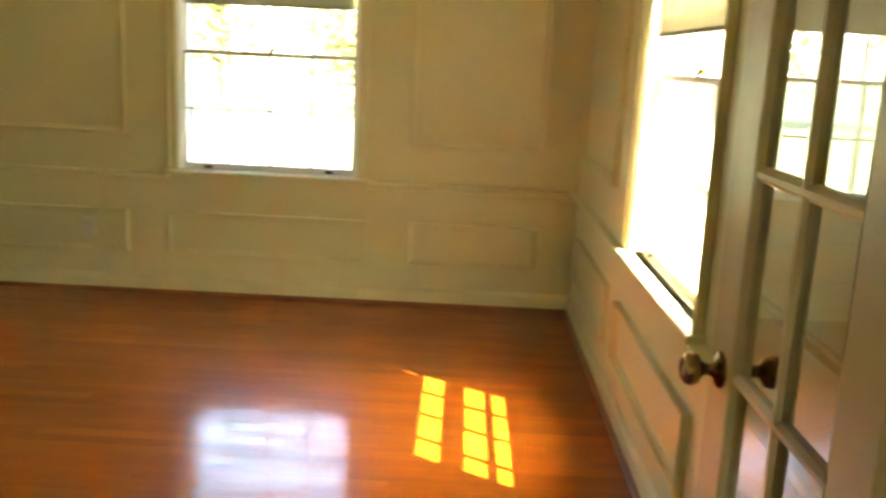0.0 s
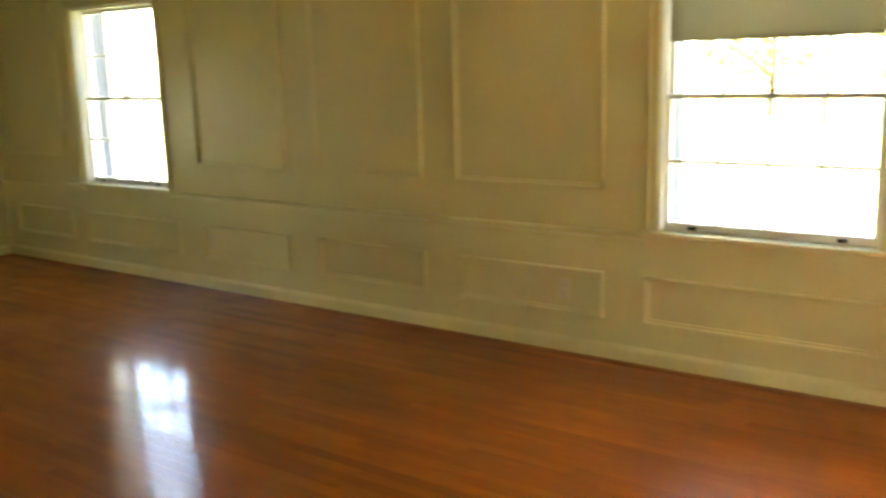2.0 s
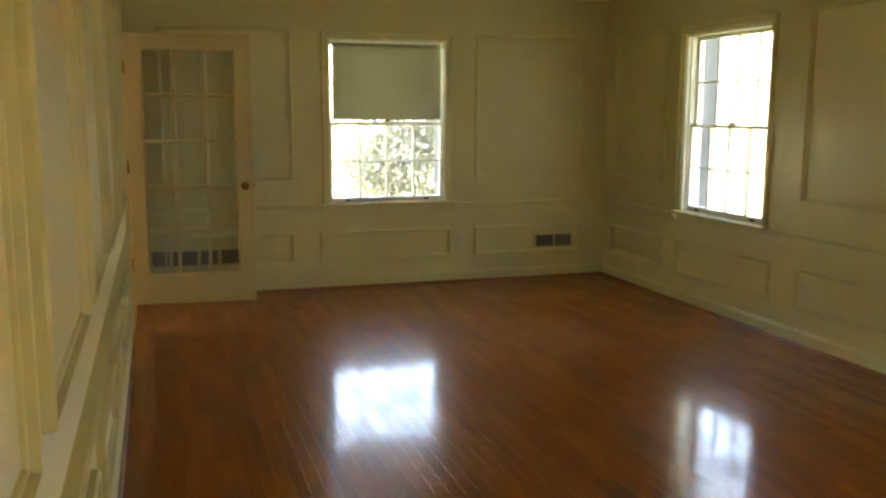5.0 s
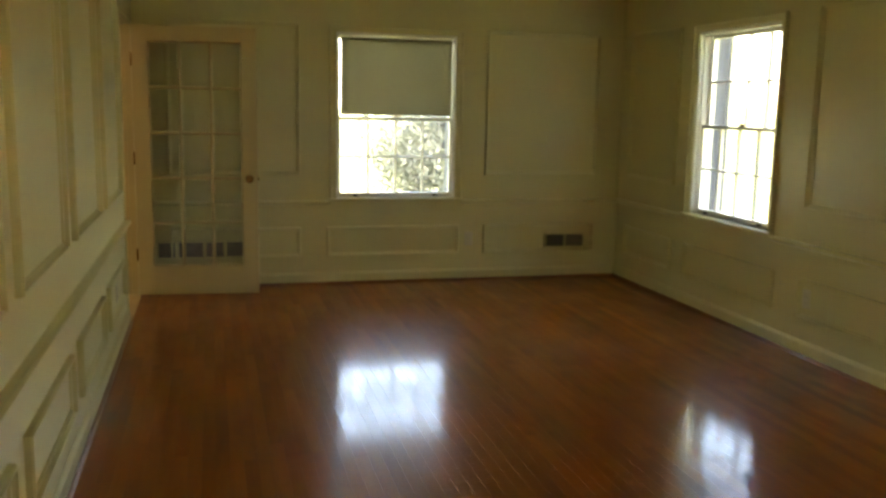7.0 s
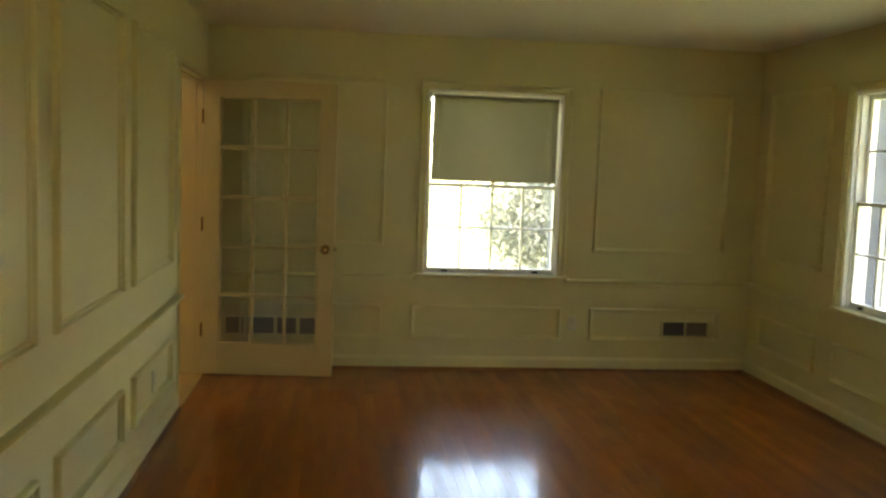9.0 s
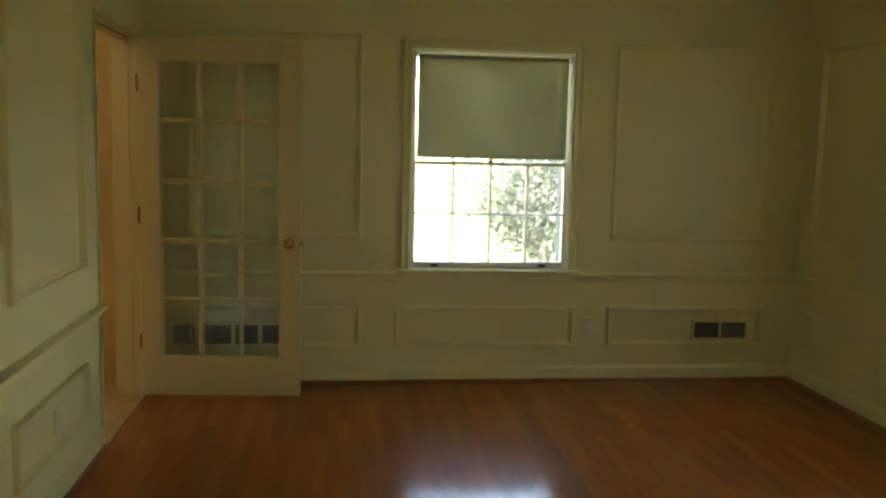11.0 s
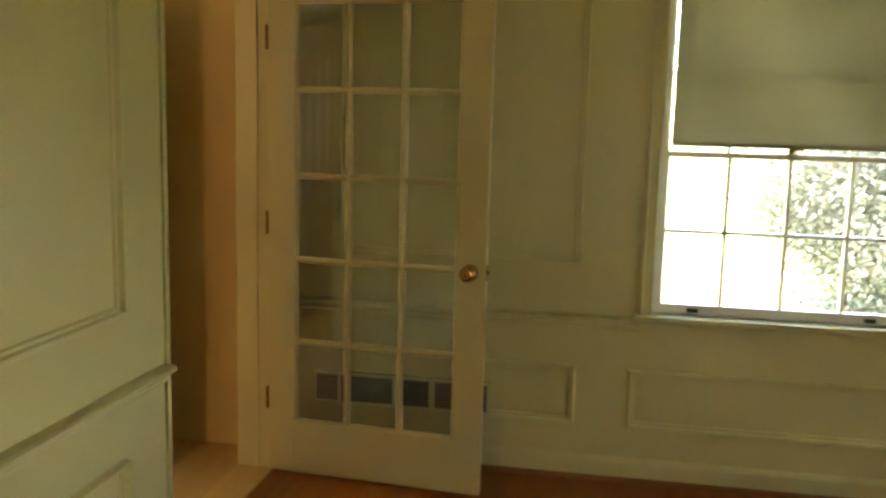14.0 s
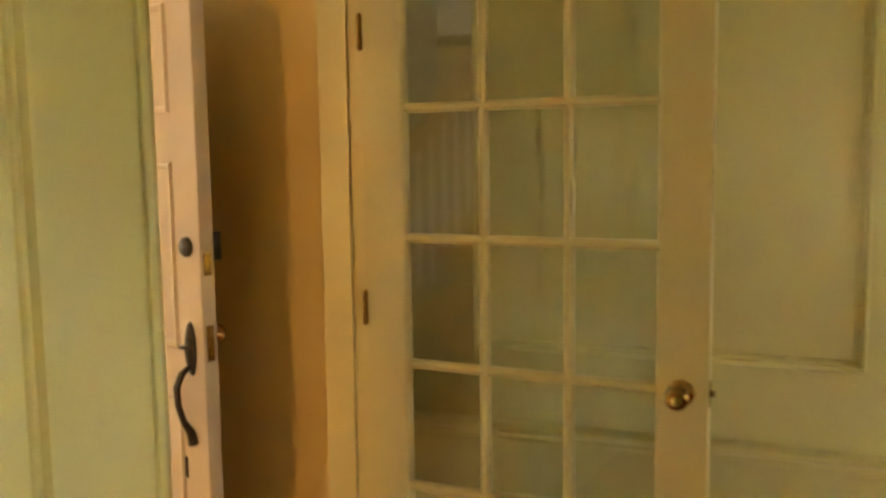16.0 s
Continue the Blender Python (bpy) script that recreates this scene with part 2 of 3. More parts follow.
def wall_mesh(x0, x1, t, holes, z1=CZ, z0=0.0):
    """A wall from x0 to x1 with openings (x0, x1, z0, z1) right through it."""
    bm = bmesh.new()
    x = x0
    for a, b, c, d in sorted(holes):
        box(bm, x, a, 0, t, z0, z1)
        if c > z0:
            box(bm, a, b, 0, t, z0, c)
        if d < z1:
            box(bm, a, b, 0, t, d, z1)
        x = b
    box(bm, x, x1, 0, t, z0, z1)
    bmesh.ops.remove_doubles(bm, verts=bm.verts[:], dist=1e-5)
    seen = {}
    for f in bm.faces[:]:
        k = tuple(sorted(tuple(round(q, 4) for q in v.co) for v in f.verts))
        seen.setdefault(k, []).append(f)
    for fs in seen.values():
        if len(fs) > 1:
            bmesh.ops.delete(bm, geom=fs, context="FACES_ONLY")
    return bm


def hole(c):
    return (c - WW / 2, c + WW / 2, WZ0, WZ1)


POSE_N, POSE_W = pose(0, NY, 0), pose(0, 0, 0, 0, 0, 90)
POSE_E, POSE_S = pose(EX, 0, 0, 0, 0, -90), pose(0, 0, 0, 0, 0, 180)


def wall(name, m, bm, mat, label):
    ob = mesh_ob(name, bm, mat)
    ob.matrix_world = m
    return tagged(ob, label, "wall", kind="structure")


wall_north = wall("wall_north", POSE_N, wall_mesh(-T_OUT, EX + T_OUT, T_OUT, [hole(N1_X), hole(N2_X)]), WALL, "cream painted panelled wall with two sash windows")
wall_west = wall("wall_west", POSE_W, wall_mesh(-0.065, NY - 0.001, T_OUT, [hole(W_Y)]), WALL, "cream painted panelled wall with one sash window")
wall_east = wall("wall_east", POSE_E, wall_mesh(-NY + 0.001, 4.13, T_OUT, [hole(-E_Y)]), WALL, "cream painted panelled wall with one sash window")
wall_south = wall("wall_south", POSE_S, wall_mesh(-EX + 0.001, -0.001, T_IN, [(-D1, -D0, 0, DH), (-G1, -G0, 0, DH)]), WALL, "cream painted panelled inner wall with two doorways")


def ceiling_mesh():
    """Over the two rooms and the near half of the hall; the stairs rise through the rest."""
    bm = bmesh.new()
    box(bm, -0.1, EX + 0.1, -1.2, NY + 0.1, CZ, CZ + 0.12)
    box(bm, 5.7, EX + 0.1, -4.0, -1.2, CZ, CZ + 0.12)
    return bm


ceiling = tagged(mesh_ob("ceiling", ceiling_mesh(), CEIL), "smooth off-white painted plaster ceiling", "ceiling", kind="structure")

# the rooms beyond the two doorways
wall_hall_west = wall("wall_hall_west", POSE_W, wall_mesh(-3.13, -0.0655, T_OUT, [(-2.19, -1.27, 0.0, 2.05)]), HALLP, "warm beige hall wall with the front doorway")
wall_hall_south = wall("wall_hall_south", pose(0, -3.0, 0, 0, 0, 180), wall_mesh(-5.7, 0.0, 0.13, []), STAIRW, "plain white hall wall behind the stairs")
wall_hall_end = wall("wall_hall_end", pose(5.7, 0, 0, 0, 0, -90), wall_mesh(0.13, 3.0, 0.12, []), HALLP, "plain warm beige wall at the hall's end")
# the window opening here is unseen, added to let daylight onto door_2
wall_entry_south = wall("wall_entry_south", pose(0, -4.0, 0, 0, 0, 180), wall_mesh(-EX, -5.7, T_OUT, [hole(-7.1)]), WALL, "plain cream wall with one unseen added window in the neighbouring room")
wall_entry_west = wall("wall_entry_west", pose(5.7, 0, 0, 0, 0, 90), wall_mesh(-4.0, -3.0, 0.12, []), WALL, "short plain cream wall beside the hall")
# the stairwell's upper storey
UZ = 4.85
# wide unseen opening, added so that daylight brightens the stairs and their reflection
wall_stairwell_west = wall("wall_stairwell_west", POSE_W, wall_mesh(-3.13, -1.07, T_OUT, [(-2.8, -1.25, 2.85, 4.5)], UZ, CZ), HALLP, "stairwell wall above the front door with an unseen added opening for daylight")
wall_stairwell_south = wall("wall_stairwell_south", pose(0, -3.0, 0, 0, 0, 180), wall_mesh(-5.7, 0.0, 0.13, [], UZ, CZ), STAIRW, "plain white stairwell wall")
wall_stairwell_east = wall("wall_stairwell_east", pose(5.7, 0, 0, 0, 0, -90), wall_mesh(1.2, 3.0, 0.12, [], UZ, CZ), STAIRW, "plain white wall at the stairwell's end")
wall_stairwell_north = wall("wall_stairwell_north", pose(0, -1.2, 0), wall_mesh(0.0, 5.7, 0.12, [], UZ, CZ + 0.121), STAIRW, "plain white stairwell wall")
ceiling_stairwell = tagged(mesh_ob("ceiling_stairwell", boxed(-0.2, 5.8, -3.1, -1.1, UZ, UZ + 0.1), CEIL), "smooth off-white stairwell ceiling", "ceiling", kind="structure")
hall_floor = tagged(mesh_ob("floor_hall", boxed(0.0, 5.82, -3.0, -0.075, -0.05, 0.004), HALLF), "pale honey coloured hall floor beyond the doorway", "floor", kind="structure")
entry_floor = tagged(mesh_ob("floor_entry", boxed(5.82, EX, -4.0, -0.075, -0.05, 0.0), SHOE), "stained wood floor of the neighbouring room", "floor", kind="structure")

# ---- wall panelling ----
PAN = [(0.0, 0.0), (0.0005, -0.020), (0.005, -0.028), (0.014, -0.027), (0.018, -0.010), (0.026, -0.010), (0.0285, -0.006), (0.030, 0.0)]
UP0, UP1, LO0, LO1 = 0.905, 2.11, 0.232, 0.48
RAIL = [(0.0, 0.640), (-0.010, 0.640), (-0.014, 0.652), (-0.012, 0.662), (-0.036, 0.672), (-0.044, 0.680), (-0.044, 0.690), (-0.034, 0.696), (0.0, 0.698)]
BASE = [(0.0, 0.0), (-0.016, 0.0), (-0.016, 0.080), (-0.011, 0.090), (-0.006, 0.096), (-0.004, 0.100), (0.0, 0.100)]
SHOEP = [(-0.016, 0.0), (-0.032, 0.0), (-0.032, 0.007), (-0.029, 0.013), (-0.024, 0.018), (-0.016, 0.020)]


def panels(w, spans, upper=True, lower=True):
    for a, b in spans:
        if upper:
            part("panel_moulding", sweep_rect(PAN, a, b, UP0, UP1), TRIM, w)
        if lower:
            part("panel_moulding", sweep_rect(PAN, a, b, LO0, LO1), TRIM, w)


def runs(w, spans, inset=0.0):
    for a, b in spans:
        part("chair_rail", sweep_line(RAIL, a, b), TRIM, w)


def skirt(name, m, spans):
    for a, b in spans:
        ob = tagged(mesh_ob(name, sweep_line(BASE, a, b), TRIM), "cream painted baseboard along the wall", "baseboard", kind="structure")
        ob.matrix_world = m
        sh = part("shoe_moulding", sweep_line(SHOEP, a, b), SHOE, ob, "brown stained shoe strip")


panels(wall_north, [(0.19, 1.01), (2.63, 3.48), (3.74, 4.59), (4.82, 5.73), (7.31, 8.05)])
panels(wall_north, [(1.22, 2.36), (5.95, 7.085)], upper=False)
panels(wall_west, [(0.24, 1.26), (2.82, 3.84)])
panels(wall_west, [(1.474, 2.60)], upper=False)
panels(wall_south, [(-2.29, -1.375), (-3.41, -2.50), (-4.53, -3.62), (-5.65, -4.74), (-6.77, -5.86)])
panels(wall_east, [(-3.85, -2.80), (-1.16, -0.24)])
panels(wall_east, [(-2.57, -1.40)], upper=False)
CW = 0.055
runs(wall_north, [(0.0, N2_X - WW / 2 - CW), (N2_X + WW / 2 + CW, N1_X - WW / 2 - CW), (N1_X + WW / 2 + CW, EX)])
runs(wall_west, [(0.0, W_Y - WW / 2 - CW), (W_Y + WW / 2 + CW, NY)])
runs(wall_east, [(-NY, -E_Y - WW / 2 - CW), (-E_Y + WW / 2 + CW, 0.0)])
runs(wall_south, [(-G0 + 0.02, -D1 - 0.02)])
skirt("baseboard", POSE_N, [(0.0, EX)])
skirt("baseboard", POSE_W, [(0.0, NY - 0.033)])
skirt("baseboard", POSE_E, [(-NY + 0.033, 0.0)])
skirt("baseboard", POSE_S, [(-G0 + 0.022, -D1 - 0.022)])


# ---- windows ----
def sash(win, name, y0, z0, z1, top, bottom, sunken):
    """One sash of eight panes; y0 is its room-side face."""
    st, dep = 0.022, 0.040
    hw = WW / 2 - 0.014
    s = part(name, sash_frame(hw, y0, dep, z0, z1, st, top, bottom), WHITE, win)
    gx0, gx1, gz0, gz1 = -hw + st, hw - st, z0 + bottom, z1 - top
    mw = 0.013
    for k in (1, 2, 3):
        x = gx0 + (gx1 - gx0) * k / 4
        part("muntin", boxed(x - mw / 2, x + mw / 2, y0 + 0.004, y0 + dep - 0.004, gz0 - 0.002, gz1 + 0.002), WHITE, s)
    zm = (gz0 + gz1) / 2
    part("muntin", boxed(gx0 - 0.002, gx1 + 0.002, y0 + 0.006, y0 + dep - 0.006, zm - mw / 2, zm + mw / 2), WHITE, s)
    for k in range(4):
        for r in range(2):
            a, b = gx0 + (gx1 - gx0) * k / 4, gx0 + (gx1 - gx0) * (k + 1) / 4
            c, d = (gz0, zm) if r == 0 else (zm, gz1)
            p = part("pane", boxed(a + 0.004, b - 0.004, y0 + 0.016, y0 + 0.019, c + 0.004, d - 0.004), GLASS, s)
            p.visible_shadow = False
    return s


def sash_frame(hw, y0, dep, z0, z1, st, top, bottom):
    bm = bmesh.new()
    box(bm, -hw, -hw + st, y0, y0 + dep, z0, z1, 0.003)
    box(bm, hw - st, hw, y0, y0 + dep, z0, z1, 0.003)
    box(bm, -hw + st, hw - st, y0 + 0.001, y0 + dep - 0.001, z0, z0 + bottom, 0.003)
    box(bm, -hw + st, hw - st, y0 + 0.001, y0 + dep - 0.001, z1 - top, z1, 0.003)
    return bm


def window(name, m, label):
    w = thing(name, m, label, "window", kind="structure")
    h = WW / 2
    # casing with a raised back band
    cas = [(0.0, 0.0), (0.0, -0.024), (0.004, -0.028), (0.012, -0.028), (0.016, -0.018), (0.038, -0.014), (0.048, -0.016), (0.053, -0.010), (CW, 0.0)]
    bm = bmesh.new()
    rings = []
    for d, y in cas:
        q = CW - d
        rings.append([bm.verts.new(p) for p in ((-h - q, y, 0.0), (-h - q, y, WZ1 - WZ0 + q), (h + q, y, WZ1 - WZ0 + q), (h + q, y, 0.0))])
    for r, s in zip(rings, rings[1:]):
        for i in range(3):
            bm.faces.new((r[i], r[i + 1], s[i + 1], s[i]))
    part("window_frame", bm, TRIM, w)
    bm = bmesh.new()
    zt = WZ1 - WZ0
    box(bm, -h, -h + 0.012, 0.0, 0.15, 0.0, zt)
    box(bm, h - 0.012, h, 0.0, 0.15, 0.0, zt)
    box(bm, -h + 0.012, h - 0.012, 0.0, 0.15, zt - 0.02, zt)
    for sgn in (-1, 1):
        x = sgn * (h - 0.017)
        box(bm, x - 0.005, x + 0.005, 0.028, 0.0435, 0.0, zt - 0.02)
        box(bm, x - 0.005, x + 0.005, 0.0845, 0.0864, 0.0, zt - 0.02)
    part("window_jamb", bm, WHITE, w)
    # outer reveals, coloured dark to stand for the shade on them
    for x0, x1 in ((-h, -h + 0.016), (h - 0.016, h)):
        part("reveal", boxed(x0, x1, 0.151, T_OUT + 0.05, 0.006, zt - 0.001), REVEAL_SHADE, w, "outer reveal with its blue-grey shade put into the colour")
    part("window_sill", boxed(-h - CW - 0.02, h + CW + 0.02, -0.05, 0.04, -0.026, 0.0, bev=0.006), TRIM, w)
    part("outer_sill", boxed(-h + 0.017, h - 0.017, 0.041, T_OUT + 0.05, -0.02, 0.003), WHITE, w)
    lo = sash(w, "lower_sash", 0.044, 0.004, 0.662, 0.024, 0.036, False)
    up = sash(w, "upper_sash", 0.0865, 0.636, zt - 0.021, 0.026, 0.024, True)
    for x in (-0.34, 0.34):
        b = bmesh.new()
        box(b, x - 0.022, x + 0.022, 0.030, 0.046, 0.018, 0.026, 0.002)
        box(b, x - 0.022, x + 0.022, 0.030, 0.034, 0.010, 0.026, 0.001)
        part("sash_lift", b, BRONZE, lo, "small dark metal sash lift")
    b = lathe([(0.0, 0.0), (0.02, 0.0), (0.02, 0.008), (0.012, 0.012), (0.012, 0.022), (0.0, 0.022)], 14)
    moved(b, pose(0, 0.066, 0.662))
    box(b, -0.004, 0.05, 0.060, 0.072, 0.674, 0.682, 0.001)
    part("sash_lock", b, BRASS, lo, "small brass sash lock")
    return w


window("window_1", pose(N1_X, NY, WZ0), "white double-hung sash window with small panes and lowered shade")
window("window_2", pose(N2_X, NY, WZ0), "white double-hung sash window with small panes, unshaded")
window("window_3", pose(0, W_Y, WZ0, 0, 0, 90), "white double-hung sash window with half-lowered grey shade")
# unseen window, added as a daylight source behind the camera's start
window("window_5", pose(7.1, -4.0, WZ0, 0, 0, 180), "unseen sash window added to light the neighbouring room")
window("window_4", pose(EX, E_Y, WZ0, 0, 0, -90), "white double-hung sash window with sun streaming in")


def roller_shade(m, drop, label):
    s = thing("roller_shade", m, label, "window shade", "roller shades")
    h = WW / 2 - 0.037
    n, bm = 24, bmesh.new()
    rows = []
    for i in range(n + 1):
        z = -0.036 - (drop - 0.036) * i / n
        rows.append([bm.verts.new((x, 0.022 + 0.0015 * math.sin(5 * x + z * 4), z)) for x in [-h + 2 * h * k / 12 for k in range(13)]])
    for r, q in zip(rows, rows[1:]):
        for k in range(12):
            bm.faces.new((r[k], r[k + 1], q[k + 1], q[k]))
    bmesh.ops.solidify(bm, geom=bm.faces[:], thickness=0.0012)
    smooth(part("fabric", bm, CLOTH, s, "grey-green woven fabric"))
    part("hem_bar", boxed(-h + 0.002, h - 0.002, 0.0195, 0.027, -drop - 0.001, -drop + 0.014, bev=0.002), CLOTH, s)
    b = moved(lathe([(0.0, -h - 0.012), (0.005, -h - 0.012), (0.005, -h), (0.010, -h), (0.010, h), (0.005, h), (0.005, h + 0.012), (0.0, h + 0.012)], 18), pose(0, 0.0335, -0.05, 0, 90, 0))
    smooth(part("roller", b, CLOTH, s))
    for sg in (-1, 1):
        part("bracket", boxed(sg * (WW / 2 - 0.018) - 0.004, sg * (WW / 2 - 0.018) + 0.004, 0.010, 0.034, -0.066, -0.021, bev=0.001), STEEL, s)
    return s


roller_shade(pose(N1_X, NY, WZ1), 0.43, "grey-green roller shade lowered a third in a sash window")
roller_shade(pose(0, W_Y, WZ1, 0, 0, 90), 0.652, "grey-green roller shade lowered halfway in a sash window")
# unseen shade, added to hold back window_5's light
roller_shade(pose(7.1, -4.0, WZ1, 0, 0, 180), 0.75, "unseen roller shade added to dim the neighbouring room's window")
roller_shade(pose(EX, E_Y, WZ1, 0, 0, -90), 0.55, "grey-green roller shade lowered over the sunny window")


# ---- French doors ----
LEAF_H, TH = 2.03, 0.036


def knob_part(parent, x, z, sgn):
    b = lathe([(0.0, 0.0), (0.032, 0.0), (0.032, 0.004), (0.027, 0.008), (0.013, 0.011), (0.010, 0.026), (0.014, 0.034), (0.025, 0.040), (0.029, 0.050), (0.027, 0.060), (0.020, 0.066), (0.012, 0.064), (0.0, 0.062)], 22, "Y")
    k = smooth(part("knob", moved(b, pose(0, 0, 0, 0, 0, 0) if sgn > 0 else pose(0, 0, 0, 0, 0, 180)), BRASS, parent, "round aged brass knob"))
    k.location = (x, sgn * TH / 2, z)


def french_door(name, m, side, LEN, cols, label):
    """The leaf runs from the hinge along x; side is the face (+1 or -1) on which the hinge barrels stand."""
    d = thing(name, m, label, "door", kind="structure")
    st, zt, zb = 0.112, 0.112, 0.225
    part("stile", boxed(0, st, -TH / 2, TH / 2, 0.008, LEAF_H, bev=0.0025), DOORP, d)
    part("stile", boxed(LEN - st, LEN, -TH / 2, TH / 2, 0.008, LEAF_H, bev=0.0025), DOORP, d)
    part("bottom_rail", boxed(st, LEN - st, -TH / 2 + 0.0005, TH / 2 - 0.0005, 0.008, zb), DOORP, d)
    part("top_rail", boxed(st, LEN - st, -TH / 2 + 0.0005, TH / 2 - 0.0005, LEAF_H - zt, LEAF_H), DOORP, d)
    gx0, gx1, gz0, gz1 = st, LEN - st, zb, LEAF_H - zt
    mw = 0.024
    prof = [(-TH / 2 + 0.003, 0.35), (-0.008, 1.0), (0.008, 1.0), (TH / 2 - 0.003, 0.35)]

    def bar(length):
        b = bmesh.new()
        pts = [(w * mw / 2, y) for y, w in prof] + [(-w * mw / 2, y) for y, w in prof[::-1]]
        a = [b.verts.new((x, y, 0)) for x, y in pts]
        c = [b.verts.new((x, y, length)) for x, y in pts]
        for i in range(len(pts)):
            j = (i + 1) % len(pts)
            b.faces.new((a[i], a[j], c[j], c[i]))
        b.faces.new(a)
        b.faces.new(c[::-1])
        return b

    for k in range(1, cols):
        o = part("muntin", bar(gz1 - gz0), DOORP, d)
        o.location = (gx0 + (gx1 - gx0) * k / cols, 0, gz0)
    for k in (1, 2, 3, 4):
        o = part("muntin", moved(bar(gx1 - gx0), pose(0, 0, 0, 0, 90, 0)), DOORP, d)
        o.location = (gx0, 0, gz0 + (gz1 - gz0) * k / 5)
    # a thin bead round the glazed field, both faces
    for sg in (-1, 1):
        part("glazing_bead", moved(sweep_rect([(0.0, -TH / 2), (0.004, -TH / 2 + 0.002), (0.011, -0.006), (0.011, 0.0)], gx0, gx1, gz0, gz1), pose(0, 0, 0) if sg > 0 else pose(2 * (gx0 + gx1) / 2, 0, 0, 0, 0, 180)), DOORP, d)
    for k in range(cols):
        for r in range(5):
            a, b = gx0 + (gx1 - gx0) * k / cols, gx0 + (gx1 - gx0) * (k + 1) / cols
            c, e = gz0 + (gz1 - gz0) * r / 5, gz0 + (gz1 - gz0) * (r + 1) / 5
            p = part("pane", boxed(a + 0.004, b - 0.004, -0.0015, 0.0015, c + 0.004, e - 0.004), GLASS, d)
            p.visible_shadow = False
    knob_part(d, LEN - 0.062, 0.90, 1)
    knob_part(d, LEN - 0.062, 0.90, -1)
    part("latch_plate", boxed(LEN - 0.0005, LEN + 0.0015, -0.012, 0.012, 0.87, 0.93), BRASS, d)
    part("latch_bolt", boxed(LEN + 0.001, LEN + 0.012, -0.006, 0.006, 0.893, 0.907, bev=0.002), BRASS, d)
    for z in (0.32, 1.05, 1.78):
        b = moved(lathe([(0.0, -0.048), (0.004, -0.048), (0.0065, -0.044), (0.0065, 0.044), (0.004, 0.048), (0.0, 0.048)], 12), pose(-0.004, side * (TH / 2 + 0.004), z))
        box(b, -0.006, 0.0, side * TH / 2 - 0.016, side * TH / 2 + 0.016, z - 0.044, z + 0.044)
        part("hinge", b, BRASS, d, "tarnished brass hinge")
    return d


french_door("door_1", pose(D0 + 0.022, 0.012, 0.0, 0, 0, 85.3), -1, 0.90, 3, "ivory fifteen-pane French door standing open at the hall doorway")
french_door("door_2", pose(G1 - 0.022, 0.012, 0.0, 0, 0, 90.5), -1, 0.61, 2, "ivory ten-pane French door standing open beside the sunny window")


# ---- doorway linings ----
def lining(name, m, a, b, label, t=T_IN):
    d = thing(name, m, label, "door frame", kind="structure")
    for x0, x1 in ((a, a + 0.018), (b - 0.018, b)):
        part("jamb", boxed(x0, x1, -0.004, t + 0.004, 0.0, DH - 0.018), DOORP, d)
    part("head_jamb", boxed(a, b, -0.004, t + 0.004, DH - 0.018, DH), DOORP, d)
    for x0, x1 in ((a + 0.018, a + 0.030), (b - 0.030, b - 0.018)):
        part("door_stop", boxed(x0, x1, 0.042, 0.078, 0.0, DH - 0.018), DOORP, d)
    part("door_stop", boxed(a + 0.03, b - 0.03, 0.042, 0.078, DH - 0.03, DH - 0.018), DOORP, d)
    # narrow bead on the room side, flat casing on the far side
    for x0, x1 in ((a - 0.02, a), (b, b + 0.02)):
        part("casing", boxed(x0, x1, -0.012, 0.0, 0.0, DH + 0.02, bev=0.004), TRIM, d)
    part("casing", boxed(a, b, -0.012, 0.0, DH, DH + 0.02, bev=0.004), TRIM, d)
    for x0, x1 in ((a - 0.07, a), (b, b + 0.07)):
        part("casing", boxed(x0, x1, t, t + 0.016, 0.0, DH + 0.07, bev=0.004), DOORP, d)
    part("casing", boxed(a, b, t, t + 0.016, DH, DH + 0.07, bev=0.004), DOORP, d)
    return d


lining("door_frame_1", POSE_S, -D1, -D0, "ivory painted doorway lining towards the hall")
lining("door_frame_2", POSE_S, -G1, -G0, "ivory painted doorway lining towards the next room")
tagged(mesh_ob("threshold", boxed(D0 + 0.019, D1 - 0.019, -0.135, 0.022, -0.02, 0.007, bev=0.003), HALLF), "pale honey coloured wooden threshold in the doorway", "threshold", kind="structure")


# ---- grilles and outlets ----
def vent(m, spans, h, label, cols):
    v = thing("floor_vent", m, label, "vent")
    w0, w1 = spans[0][0] - 0.012, spans[-1][1] + 0.012
    bm = sweep_rect([(0.0, -0.017), (0.0, -0.024), (0.012, -0.026), (0.012, -0.010)], w0, w1, -0.012, h + 0.012)
    part("frame", bm, TRIM, v)
    part("backing", boxed(w0 + 0.001, w1 - 0.001, -0.017, 0.0, -0.011, h + 0.011), VENTB, v)
    for a, b in zip(spans, spans[1:]):
        part("divider", boxed(a[1], b[0], -0.026, -0.016, 0.0, h), TRIM, v)
    for (a, b), mat in zip(spans, cols):
        n = 9
        for k in range(n):
            z = h * (k + 0.5) / n
            bm = bmesh.new()
            vs = [bm.verts.new(p) for p in ((a, -0.018, z - 0.004), (b, -0.018, z - 0.004), (b, -0.024, z + 0.0045), (a, -0.024, z + 0.0045))]
            f = bm.faces.new(vs)
            bmesh.ops.solidify(bm, geom=[f], thickness=0.001)
            part("slat", bm, mat, v)
    return v


vent(pose(0, 3.394, 0.279, 0, 0, 90), [(0.0, 0.168), (0.18, 0.346)], 0.104, "low wall vent with dark and tan louvred halves", (VENTD, VENTL))
